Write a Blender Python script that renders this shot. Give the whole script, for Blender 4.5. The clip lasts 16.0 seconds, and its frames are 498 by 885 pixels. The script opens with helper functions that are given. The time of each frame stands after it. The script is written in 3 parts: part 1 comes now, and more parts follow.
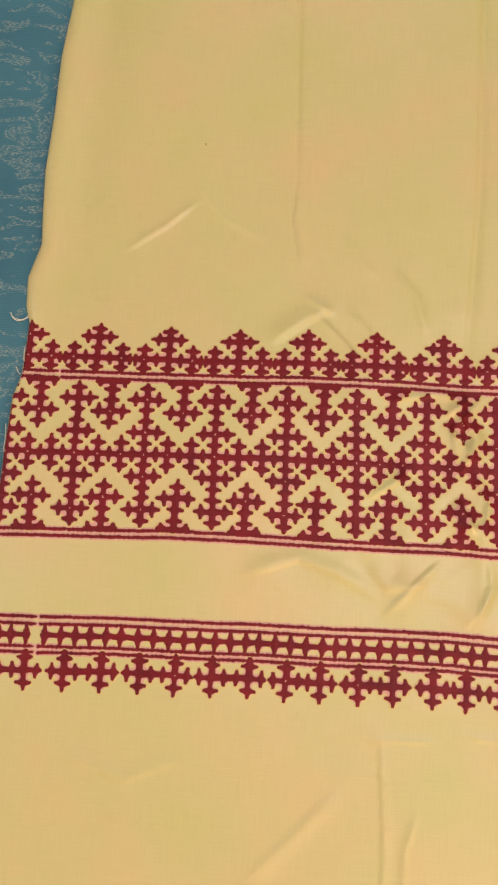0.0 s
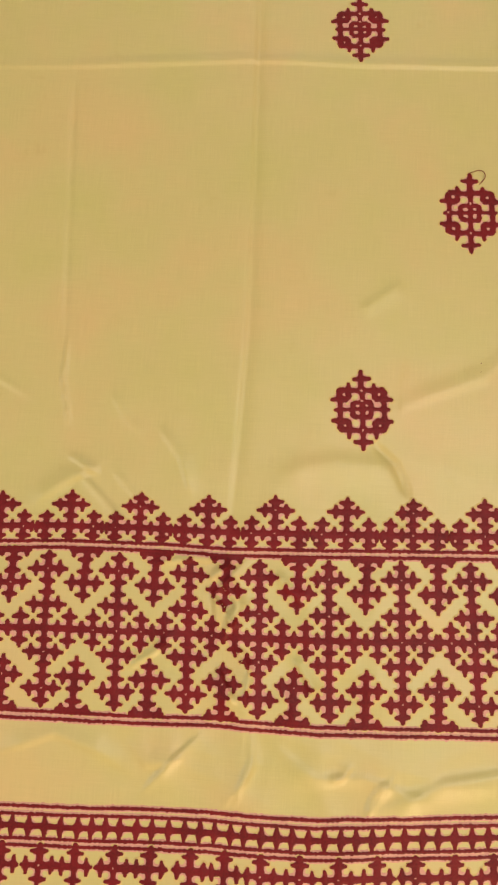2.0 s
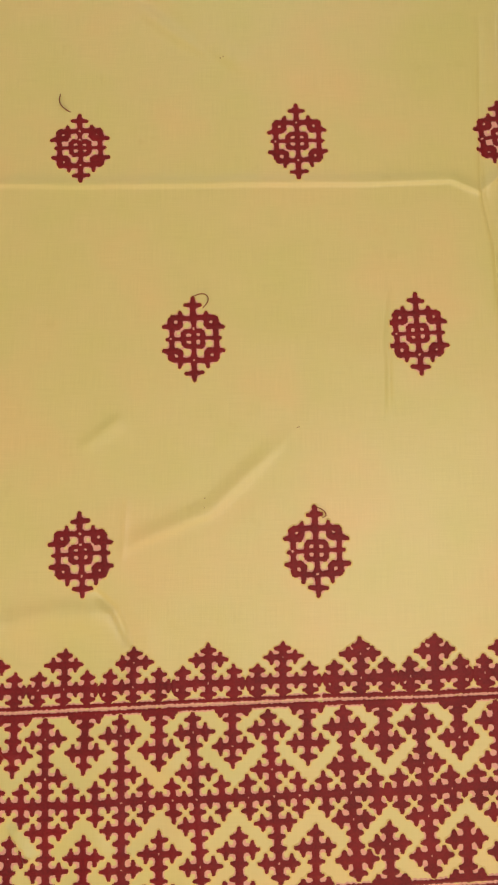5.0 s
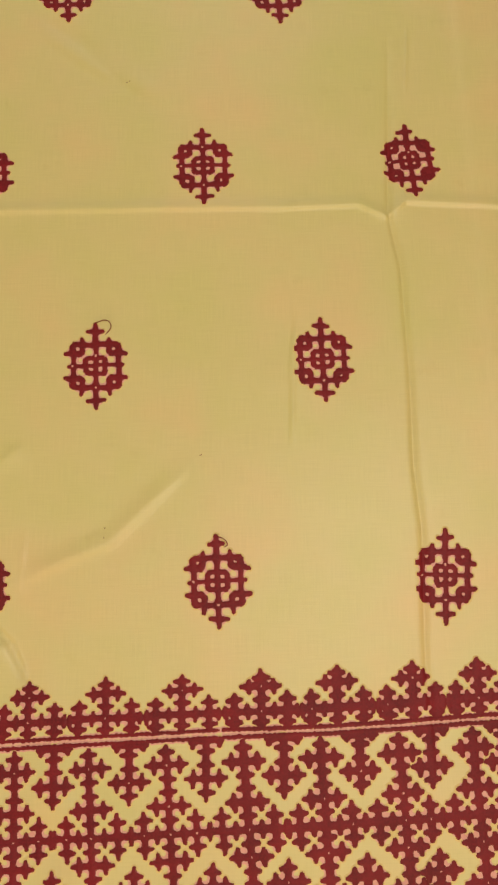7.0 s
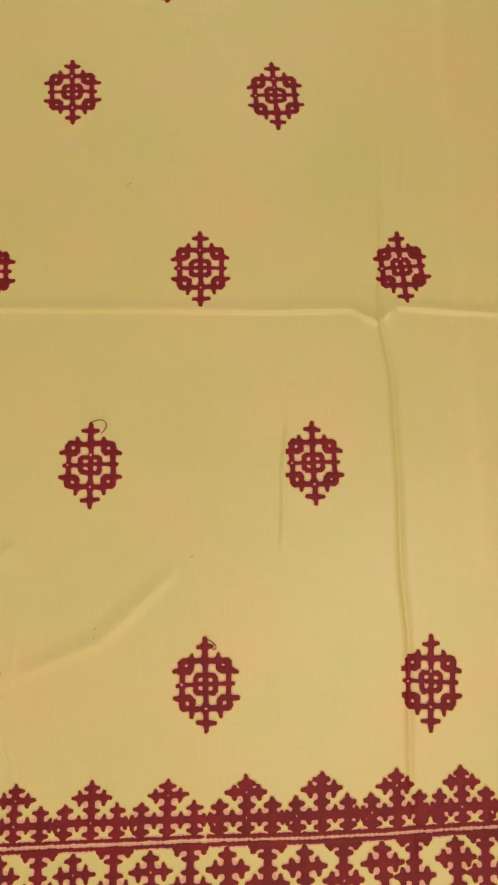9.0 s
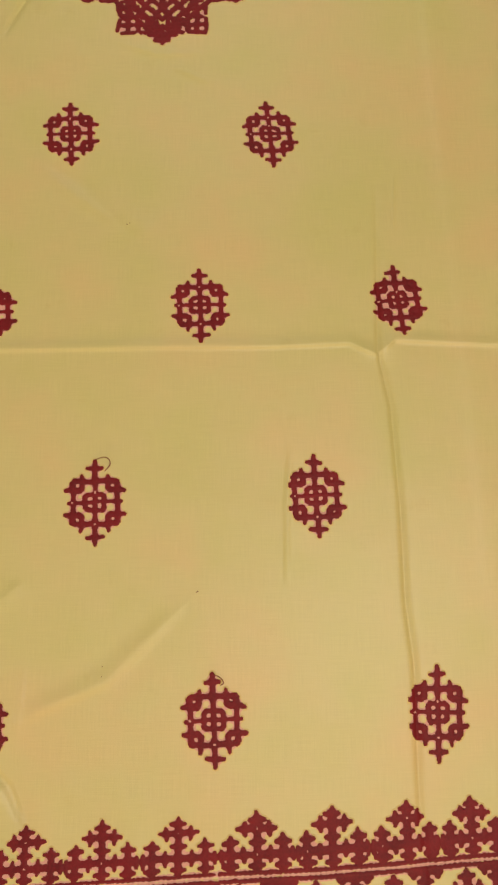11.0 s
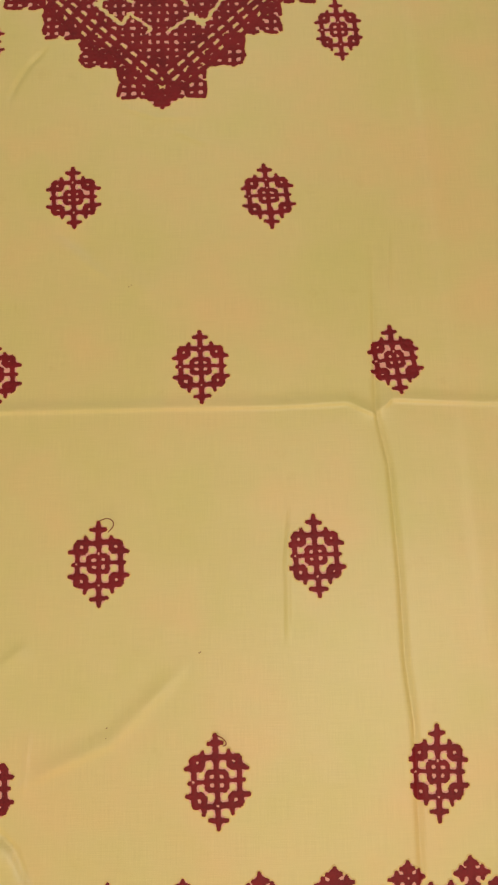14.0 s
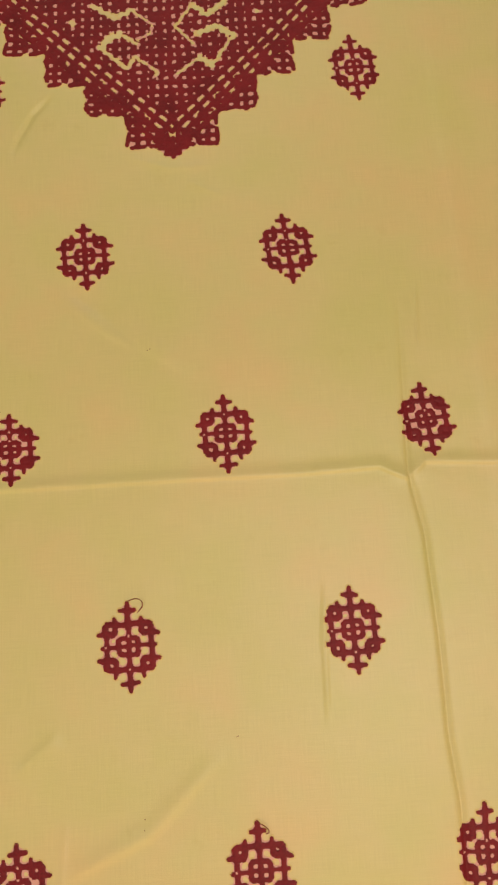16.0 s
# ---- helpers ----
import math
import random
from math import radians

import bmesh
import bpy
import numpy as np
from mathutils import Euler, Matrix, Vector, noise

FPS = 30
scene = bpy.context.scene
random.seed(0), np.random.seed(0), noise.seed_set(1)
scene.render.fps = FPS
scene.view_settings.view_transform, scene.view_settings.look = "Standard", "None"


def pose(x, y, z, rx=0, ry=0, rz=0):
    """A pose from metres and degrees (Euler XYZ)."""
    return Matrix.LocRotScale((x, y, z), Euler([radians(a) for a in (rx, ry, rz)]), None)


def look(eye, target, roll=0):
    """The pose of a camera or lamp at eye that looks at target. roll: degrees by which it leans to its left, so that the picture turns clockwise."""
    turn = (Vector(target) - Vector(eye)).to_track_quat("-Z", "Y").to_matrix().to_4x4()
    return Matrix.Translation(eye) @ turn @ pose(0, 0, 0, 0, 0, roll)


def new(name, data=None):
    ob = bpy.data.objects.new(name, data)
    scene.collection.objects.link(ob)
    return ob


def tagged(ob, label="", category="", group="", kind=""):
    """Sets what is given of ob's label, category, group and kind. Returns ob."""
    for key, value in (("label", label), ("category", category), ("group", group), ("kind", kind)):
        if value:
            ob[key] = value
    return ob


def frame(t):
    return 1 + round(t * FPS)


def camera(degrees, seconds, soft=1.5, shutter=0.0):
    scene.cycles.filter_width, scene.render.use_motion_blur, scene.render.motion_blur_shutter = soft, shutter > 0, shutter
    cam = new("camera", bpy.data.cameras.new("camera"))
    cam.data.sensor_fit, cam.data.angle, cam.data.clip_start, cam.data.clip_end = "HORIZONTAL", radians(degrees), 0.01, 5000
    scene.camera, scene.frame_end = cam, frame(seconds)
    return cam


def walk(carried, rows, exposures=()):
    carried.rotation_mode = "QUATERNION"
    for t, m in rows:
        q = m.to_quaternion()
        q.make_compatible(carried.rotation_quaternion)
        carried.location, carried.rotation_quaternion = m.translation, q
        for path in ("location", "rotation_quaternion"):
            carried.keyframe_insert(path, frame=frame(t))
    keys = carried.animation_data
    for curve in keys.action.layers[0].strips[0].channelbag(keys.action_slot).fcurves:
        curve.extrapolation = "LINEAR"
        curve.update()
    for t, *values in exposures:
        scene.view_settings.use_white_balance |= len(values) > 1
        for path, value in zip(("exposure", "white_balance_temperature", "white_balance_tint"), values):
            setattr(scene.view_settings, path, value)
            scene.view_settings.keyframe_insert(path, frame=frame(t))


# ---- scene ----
cam = camera(38.0, 16.0, soft=2.35)
PATH = [
    (0, pose(-0.1908, -0.1989, 0.4017, 6.83, 2.19, 4.11)),
    (0.5, pose(-0.1634, -0.1657, 0.4075, 6.77, 2.14, 3.72)),
    (1, pose(-0.1351, -0.1489, 0.4040, 7.64, 1.84, 3.84)),
    (1.5, pose(-0.0992, -0.1307, 0.4003, 8.18, 1.45, 3.53)),
    (2, pose(-0.0713, -0.1109, 0.3985, 8.24, 1.32, 3.01)),
    (2.5, pose(-0.0420, -0.0881, 0.3953, 8.03, 0.79, 2.31)),
    (3, pose(-0.0193, -0.0725, 0.3914, 7.89, 0.48, 1.75)),
    (3.5, pose(0.0029, -0.0560, 0.3904, 7.86, 0.49, 1.21)),
    (4, pose(0.0241, -0.0446, 0.3900, 8.06, 0.40, 0.67)),
    (4.5, pose(0.0472, -0.0354, 0.3926, 8.21, 0.06, 0.22)),
    (7, pose(0.1168, -0.0199, 0.3884, 9.22, -0.65, -0.56)),
    (7.5, pose(0.1270, -0.0120, 0.3938, 9.27, -0.72, -0.37)),
    (8, pose(0.1306, -0.0014, 0.3957, 9.65, -0.71, -0.14)),
    (8.5, pose(0.1262, 0.0149, 0.4013, 10.36, -0.61, 0.25)),
    (9, pose(0.1185, 0.0231, 0.4032, 10.88, -1.24, 0.46)),
    (11.5, pose(0.1145, 0.0328, 0.4114, 12.44, -1.46, -1.03)),
    (12, pose(0.1150, 0.0328, 0.4134, 12.70, -1.77, -1.18)),
    (12.5, pose(0.1146, 0.0296, 0.4146, 12.87, -1.73, -1.10)),
    (13, pose(0.1136, 0.0321, 0.4149, 13.06, -1.70, -0.88)),
    (13.5, pose(0.1144, 0.0420, 0.4172, 13.03, -1.37, -0.90)),
    (14, pose(0.1148, 0.0592, 0.4230, 13.05, -1.20, -1.11)),
    (14.5, pose(0.1074, 0.0808, 0.4256, 12.76, -1.00, -1.52)),
    (15, pose(0.1049, 0.0969, 0.4184, 12.42, -0.78, -1.93)),
    (15.5, pose(0.1004, 0.1068, 0.4172, 12.05, -0.92, -2.42)),
    (16, pose(0.0967, 0.1122, 0.4178, 11.83, -1.24, -3.03)),
]
walk(cam, PATH, ((0.0, 0.12, 5900, 20), (0.6, 0.10, 6050, 16), (1.5, 0.04, 6250, 12), (3.5, 0.0, 6420, 11), (8.0, -0.04, 6440, 9), (11.5, -0.08, 6480, 11), (16.0, -0.05, 6500, 13)))

# ---- light: a plain room with four unseen area lights added round the cloth ----
world = bpy.data.worlds.new("room_air")
scene.world = world
world.use_nodes = True
world.node_tree.nodes["Background"].inputs[0].default_value = (1.0, 0.93, 0.82, 1)
world.node_tree.nodes["Background"].inputs[1].default_value = 0.05


def area(name, eye, target, size, power, colour):
    lamp = bpy.data.lights.new(name, "AREA")
    lamp.shape, lamp.size, lamp.energy, lamp.color = "SQUARE", size, power, colour
    ob = new(name, lamp)
    ob.matrix_world = look(eye, target)
    return ob


# south and north guessed from fold tints; west and overhead added for brightness
area("warm_south_light", (0.50, -1.50, 0.90), (0.0, 0.05, 0.0), 0.6, 18.5, (1.0, 0.67, 0.35))
area("north_fill_light", (0.05, 1.85, 1.35), (0.05, 0.1, 0.0), 0.7, 4.5, (1.0, 0.97, 0.86))
area("west_fill_light", (-1.85, -0.45, 1.75), (0.0, 0.0, 0.0), 0.7, 15.0, (1.0, 0.97, 0.84))
area("overhead_fill_light", (0.60, -0.15, 2.28), (0.05, 0.0, 0.0), 1.1, 21.5, (1.0, 0.97, 0.84))

# ---- materials ----


def material(name):
    m = bpy.data.materials.new(name)
    m.use_nodes = True
    t = m.node_tree
    return m, t.nodes, t.links, t.nodes["Principled BSDF"]


def node(nodes, kind, **inputs):
    n = nodes.new(kind)
    for k, v in inputs.items():
        n.inputs[k].default_value = v
    return n


def ramp(nodes, links, source, stops):
    r = nodes.new("ShaderNodeValToRGB")
    e = r.color_ramp.elements
    e[0].position, e[0].color = stops[0][0], (*stops[0][1], 1)
    e[1].position, e[1].color = stops[-1][0], (*stops[-1][1], 1)
    for p, c in stops[1:-1]:
        e.new(p).color = (*c, 1)
    links.new(source, r.inputs[0])
    return r.outputs[0]


def mix(nodes, links, kind, factor, a, b):
    n = nodes.new("ShaderNodeMix")
    n.data_type, n.blend_type = "RGBA", kind
    if isinstance(factor, float):
        n.inputs[0].default_value = factor
    else:
        links.new(factor, n.inputs[0])
    links.new(a, n.inputs[6])
    links.new(b, n.inputs[7])
    return n.outputs[2]


def fabric_material():
    m, n, l, p = material("pale_yellow_cotton_silk")
    place = n.new("ShaderNodeTexCoord").outputs["Object"]
    cloud = node(n, "ShaderNodeTexNoise", Scale=13.0, Detail=3.0, Roughness=0.55)
    l.new(place, cloud.inputs["Vector"])
    base = ramp(n, l, cloud.outputs[0], [(0.30, (0.575, 0.512, 0.188)), (0.5, (0.610, 0.510, 0.212)), (0.70, (0.660, 0.488, 0.216))])
    # warp and weft: slubs stretched along either way of the weave
    bumps = []
    colour = base
    for stretch in ((2600, 55, 1), (55, 2600, 1)):
        mp = n.new("ShaderNodeMapping")
        mp.inputs["Scale"].default_value = stretch
        l.new(place, mp.inputs[0])
        slub = node(n, "ShaderNodeTexNoise", Scale=1.0, Detail=2.0, Roughness=0.6)
        l.new(mp.outputs[0], slub.inputs["Vector"])
        shade = ramp(n, l, slub.outputs[0], [(0.3, (0.86, 0.85, 0.82)), (0.7, (1.0, 1.0, 1.0))])
        colour = mix(n, l, "MULTIPLY", 0.42, colour, shade)
        bumps.append(slub.outputs[0])
    # faint soiling
    stain = node(n, "ShaderNodeTexNoise", Scale=38.0, Detail=4.0, Roughness=0.7)
    l.new(place, stain.inputs["Vector"])
    soil = ramp(n, l, stain.outputs[0], [(0.62, (1, 1, 1)), (0.8, (0.9, 0.86, 0.78))])
    colour = mix(n, l, "MULTIPLY", 0.6, colour, soil)
    l.new(colour, p.inputs["Base Color"])
    add = n.new("ShaderNodeMath")
    l.new(bumps[0], add.inputs[0])
    l.new(bumps[1], add.inputs[1])
    bump = node(n, "ShaderNodeBump", Strength=0.22, Distance=0.00025)
    l.new(add.outputs[0], bump.inputs["Height"])
    l.new(bump.outputs[0], p.inputs["Normal"])
    p.inputs["Roughness"].default_value = 0.42
    p.inputs["Specular IOR Level"].default_value = 0.7
    p.inputs["Sheen Weight"].default_value = 0.10
    p.inputs["Sheen Tint"].default_value = (1.0, 0.85, 0.5, 1)
    return m


def thread_material(name, low, high, grain=900.0, gloss=0.2, sheen=0.14):
    m, n, l, p = material(name)
    place = n.new("ShaderNodeTexCoord").outputs["Object"]
    strand = node(n, "ShaderNodeTexNoise", Scale=grain, Detail=3.0, Roughness=0.6)
    l.new(place, strand.inputs["Vector"])
    wear = node(n, "ShaderNodeTexNoise", Scale=60.0, Detail=2.0)
    l.new(place, wear.inputs["Vector"])
    both = n.new("ShaderNodeMath")
    both.operation = "MULTIPLY_ADD"
    l.new(wear.outputs[0], both.inputs[0])
    both.inputs[1].default_value = 0.5
    half = n.new("ShaderNodeMath")
    half.operation = "MULTIPLY"
    half.inputs[1].default_value = 0.5
    l.new(strand.outputs[0], half.inputs[0])
    l.new(half.outputs[0], both.inputs[2])
    l.new(ramp(n, l, both.outputs[0], [(0.36, low), (0.64, high)]), p.inputs["Base Color"])
    bump = node(n, "ShaderNodeBump", Strength=0.35, Distance=0.00025)
    l.new(strand.outputs[0], bump.inputs["Height"])
    l.new(bump.outputs[0], p.inputs["Normal"])
    p.inputs["Roughness"].default_value = 0.5
    p.inputs["Specular IOR Level"].default_value = gloss
    p.inputs["Sheen Weight"].default_value = sheen
    p.inputs["Sheen Roughness"].default_value = 0.35
    p.inputs["Sheen Tint"].default_value = (1.0, 0.85, 0.75, 1)
    return m


def bedspread_material():
    m, n, l, p = material("teal_brocade")
    place = n.new("ShaderNodeTexCoord").outputs["Object"]
    tone = node(n, "ShaderNodeTexNoise", Scale=14.0, Detail=3.0)
    l.new(place, tone.inputs["Vector"])
    base = ramp(n, l, tone.outputs[0], [(0.3, (0.030, 0.122, 0.172)), (0.7, (0.045, 0.165, 0.220))])
    # silvery figure: scrolls broken into short weft floats
    warp = node(n, "ShaderNodeTexNoise", Scale=46.0, Detail=2.5, Distortion=1.8)
    mp = n.new("ShaderNodeMapping")
    mp.inputs["Scale"].default_value = (0.75, 1.5, 1)
    l.new(place, mp.inputs[0])
    l.new(mp.outputs[0], warp.inputs["Vector"])
    figure = ramp(n, l, warp.outputs[0], [(0.50, (0, 0, 0)), (0.545, (1, 1, 1)), (0.62, (0.8, 0.8, 0.8)), (0.66, (0, 0, 0))])
    mq = n.new("ShaderNodeMapping")
    mq.inputs["Scale"].default_value = (520, 1300, 1)
    mq.inputs["Rotation"].default_value = (0, 0, 0.35)
    l.new(place, mq.inputs[0])
    fleck = node(n, "ShaderNodeTexNoise", Scale=1.0, Detail=1.0)
    l.new(mq.outputs[0], fleck.inputs["Vector"])
    floats = ramp(n, l, fleck.outputs[0], [(0.46, (0, 0, 0)), (0.6, (1, 1, 1))])
    mask = mix(n, l, "MULTIPLY", 1.0, figure, floats)
    silver = n.new("ShaderNodeRGB")
    silver.outputs[0].default_value = (0.21, 0.27, 0.26, 1)
    l.new(mix(n, l, "MIX", mask, base, silver.outputs[0]), p.inputs["Base Color"])
    weave = node(n, "ShaderNodeTexWave", Scale=260.0, Distortion=2.0)
    weave.bands_direction = "Y"
    l.new(place, weave.inputs["Vector"])
    bump = node(n, "ShaderNodeBump", Strength=0.35, Distance=0.0004)
    l.new(weave.outputs[0], bump.inputs["Height"])
    l.new(bump.outputs[0], p.inputs["Normal"])
    p.inputs["Roughness"].default_value = 0.55
    return m


def paint_material():
    m, n, l, p = material("cream_wall_paint")
    noise_ = node(n, "ShaderNodeTexNoise", Scale=3.0, Detail=4.0)
    l.new(ramp(n, l, noise_.outputs[0], [(0.3, (0.62, 0.58, 0.50)), (0.7, (0.70, 0.66, 0.58))]), p.inputs["Base Color"])
    p.inputs["Roughness"].default_value = 0.8
    return m


FABRIC = fabric_material()
CRIMSON = thread_material("crimson_thread", (0.115, 0.005, 0.008), (0.205, 0.009, 0.014))
# cloth tints beside stitches: bounced red light and colour smear, painted in
PINK = thread_material("pink_bounce_tint", (0.58, 0.27, 0.225), (0.65, 0.34, 0.28), 300.0, 0.3, 0.08)
FAINT_TINT = thread_material("faint_bounce_tint", (0.595, 0.445, 0.175), (0.65, 0.475, 0.190), 300.0, 0.3, 0.08)
WHITE = thread_material("pale_thread", (0.62, 0.56, 0.44), (0.78, 0.72, 0.6))
TAN = thread_material("tan_stain", (0.36, 0.28, 0.14), (0.44, 0.34, 0.18))
BROWN = thread_material("loose_brown_thread", (0.16, 0.05, 0.03), (0.24, 0.08, 0.05))
TEAL = bedspread_material()
PAINT = paint_material()

# ---- the lie of the cloth ----
EDGE_Y = (-0.50, -0.30, -0.1825, -0.16, -0.134, -0.1204, -0.0904, -0.0805, -0.0635, -0.0426, -0.0218, 0.0027, 0.0385, 0.075, 0.112, 0.30, 0.66)
EDGE_X = (-0.362, -0.352, -0.3485, -0.3482, -0.3472, -0.3432, -0.3425, -0.3458, -0.3467, -0.3406, -0.3418, -0.3427, -0.3406, -0.3399, -0.3361, -0.327, -0.32)

# folds and creases: (height mm, half width mm, lean, points)
FOLDS = (
    (0.95, 5.0, 0.5, ((-0.281, 0.167), (-0.201, 0.171), (-0.091, 0.179), (-0.032, 0.178), (0.069, 0.179), (0.138, 0.179), (0.186, 0.181), (0.202, 0.174), (0.213, 0.183), (0.269, 0.180), (0.36, 0.182))),
    (-1.7, 3.0, 0.2, ((0.207, 0.288), (0.203, 0.176), (0.209, 0.142), (0.211, 0.083), (0.211, 0.030), (0.214, -0.004), (0.213, -0.075), (0.217, -0.125))),
    (-1.5, 4.0, 0.4, ((-0.092, 0.263), (-0.088, 0.087), (-0.087, 0.007), (-0.089, -0.055), (-0.092, -0.114))),
    (0.8, 7.0, -0.3, ((0.088, 0.029), (0.047, -0.010), (0.020, -0.021), (-0.004, -0.032))),
    (0.6, 7.0, 0.3, ((0.0, 0.043), (-0.024, 0.024))),
    (-2.6, 3.2, -0.3, ((-0.015, -0.050), (-0.002, -0.062), (0.006, -0.080))),
    (1.0, 12.0, -0.2, ((-0.067, -0.074), (-0.050, -0.066), (-0.034, -0.063), (-0.018, -0.064), (-0.004, -0.069))),
    (1.25, 4.0, 0.5, ((-0.135, -0.047), (-0.121, -0.064), (-0.114, -0.085))),
    (1.38, 1.6, 0.6, ((-0.191, 0.003), (-0.192, -0.021), (-0.186, -0.050))),
    (0.88, 3.0, -0.5, ((-0.249, -0.012), (-0.268, -0.029), (-0.290, -0.045))),
    (0.62, 3.5, 0.4, ((-0.261, 0.010), (-0.235, -0.020), (-0.207, -0.035))),
    (0.62, 4.0, 0.4, ((-0.163, -0.028), (-0.152, -0.046), (-0.142, -0.052))),
    (1.25, 7.0, 0.5, ((-0.202, -0.094), (-0.184, -0.080), (-0.166, -0.070))),
    (1.16, 3.6, 0.6, ((-0.100, -0.209), (-0.116, -0.225), (-0.131, -0.242))),
    (0.87, 3.0, 0.6, ((0.001, -0.222), (-0.014, -0.247))),
    (1.01, 4.0, -0.6, ((-0.070, -0.222), (-0.086, -0.245))),
    (0.87, 6.0, 0.5, ((-0.140, -0.214), (-0.128, -0.227), (-0.107, -0.222))),
    (1.01, 6.0, 0.5, ((-0.211, -0.226), (-0.178, -0.214), (-0.156, -0.221), (-0.134, -0.233))),
    (0.72, 5.0, -0.5, ((-0.060, -0.214), (-0.040, -0.228), (-0.015, -0.226), (0.02, -0.236))),
    (1.0, 1.8, 0.7, ((-0.129, -0.305), (-0.127, -0.329), (-0.125, -0.352), (-0.124, -0.40))),
    (1.0, 2.4, -0.6, ((-0.107, -0.340), (-0.113, -0.361), (-0.114, -0.40))),
    (0.7, 1.8, 0.6, ((-0.137, -0.307), (-0.120, -0.306), (-0.100, -0.305))),
    (0.6, 1.8, 0.5, ((-0.085, -0.300), (-0.070, -0.302), (-0.050, -0.299))),
    (-1.5, 2.2, 0.3, ((-0.200, 0.167), (-0.199, 0.127), (-0.194, 0.023), (-0.192, -0.004))),
    (1.0, 1.3, 0.8, ((0.148, 0.117), (0.1455, 0.080), (0.145, 0.041))),
    (0.4, 1.6, 0.4, ((0.002, -0.001), (0.000, -0.038))),
    (2.34, 5.0, 0.5, ((-0.099, -0.122), (-0.085, -0.142), (-0.091, -0.155))),
    (2.16, 5.0, -0.5, ((-0.094, -0.176), (-0.083, -0.194))),
    (1.98, 5.0, 0.5, ((-0.054, -0.168), (-0.041, -0.188))),
    (1.80, 5.0, 0.4, ((-0.066, -0.125), (-0.050, -0.140))),
    (-2.0, 2.6, 0.3, ((-0.006, 0.434), (-0.018, 0.421), (-0.027, 0.404), (-0.031, 0.392))),
    (-1.75, 22.0, 0.0, ((-0.322, -0.075), (-0.318, -0.02), (-0.316, 0.04), (-0.311, 0.12), (-0.303, 0.30))),
    (0.6, 9.0, 0.4, ((0.02, 0.29), (0.05, 0.262), (0.075, 0.245))),
    (1.45, 9.0, -0.4, ((-0.007, -0.244), (0.027, -0.227), (0.062, -0.220), (0.085, -0.212))),
    (1.16, 2.2, 0.5, ((-0.004, -0.227), (-0.010, -0.234), (-0.014, -0.245))),
    (1.16, 3.0, -0.5, ((-0.021, -0.220), (-0.026, -0.227), (-0.033, -0.230))),
    (-0.9, 8.0, 0.3, ((-0.003, 0.305), (0.028, 0.282), (0.057, 0.252))),
    (0.5, 4.0, 0.4, ((0.042, 0.389), (0.069, 0.380), (0.100, 0.382))),
    (0.5, 3.0, 0.4, ((0.079, 0.371), (0.104, 0.359))),
    (1.00, 3.0, 0.5, ((-0.185, -0.065), (-0.166, -0.076))),
    (1.25, 3.0, -0.5, ((-0.178, -0.074), (-0.165, -0.086), (-0.148, -0.103))),
    (1.12, 3.0, 0.4, ((-0.158, -0.073), (-0.146, -0.086), (-0.138, -0.098))),
    (1.62, 3.5, 0.4, ((-0.131, -0.123), (-0.110, -0.119), (-0.092, -0.120))),
    (1.98, 3.0, 0.5, ((-0.102, -0.131), (-0.092, -0.123), (-0.089, -0.120))),
    (1.98, 3.0, -0.5, ((-0.099, -0.137), (-0.087, -0.151), (-0.091, -0.160))),
    (1.80, 3.0, 0.5, ((-0.086, -0.162), (-0.077, -0.176), (-0.079, -0.191))),
    (1.80, 3.0, -0.5, ((-0.120, -0.161), (-0.128, -0.170), (-0.142, -0.179))),
    (1.16, 3.0, 0.5, ((-0.075, -0.207), (-0.074, -0.221), (-0.082, -0.246))),
    (1.44, 4.0, 0.5, ((-0.080, -0.117), (-0.098, -0.137), (-0.094, -0.159))),
    (0.5, 3.5, -0.5, ((0.188, 0.180), (0.204, 0.172), (0.214, 0.184))),
    (0.5, 1.4, 0.5, ((0.219, 0.296), (0.216, 0.252))),
    (0.6, 5.0, 0.4, ((-0.301, -0.326), (-0.263, -0.337), (-0.231, -0.323))),
    (0.6, 6.0, 0.4, ((-0.149, -0.333), (-0.171, -0.357), (-0.196, -0.382))),
    (0.5, 7.0, 0.4, ((0.003, 0.291), (0.026, 0.273), (0.050, 0.258))),
    (0.5, 12.0, 0.4, ((0.245, 0.50), (0.25, 0.34), (0.255, 0.20), (0.26, 0.02))),
)
WAVES = [(random.uniform(9, 34), random.uniform(0, 6.28), random.uniform(0, 6.28)) for _ in range(14)]
PUCKER = [(random.uniform(60, 170), random.uniform(0, 6.28), random.uniform(0, 6.28)) for _ in range(14)]


def edge(y):
    return np.interp(y, EDGE_Y, EDGE_X)


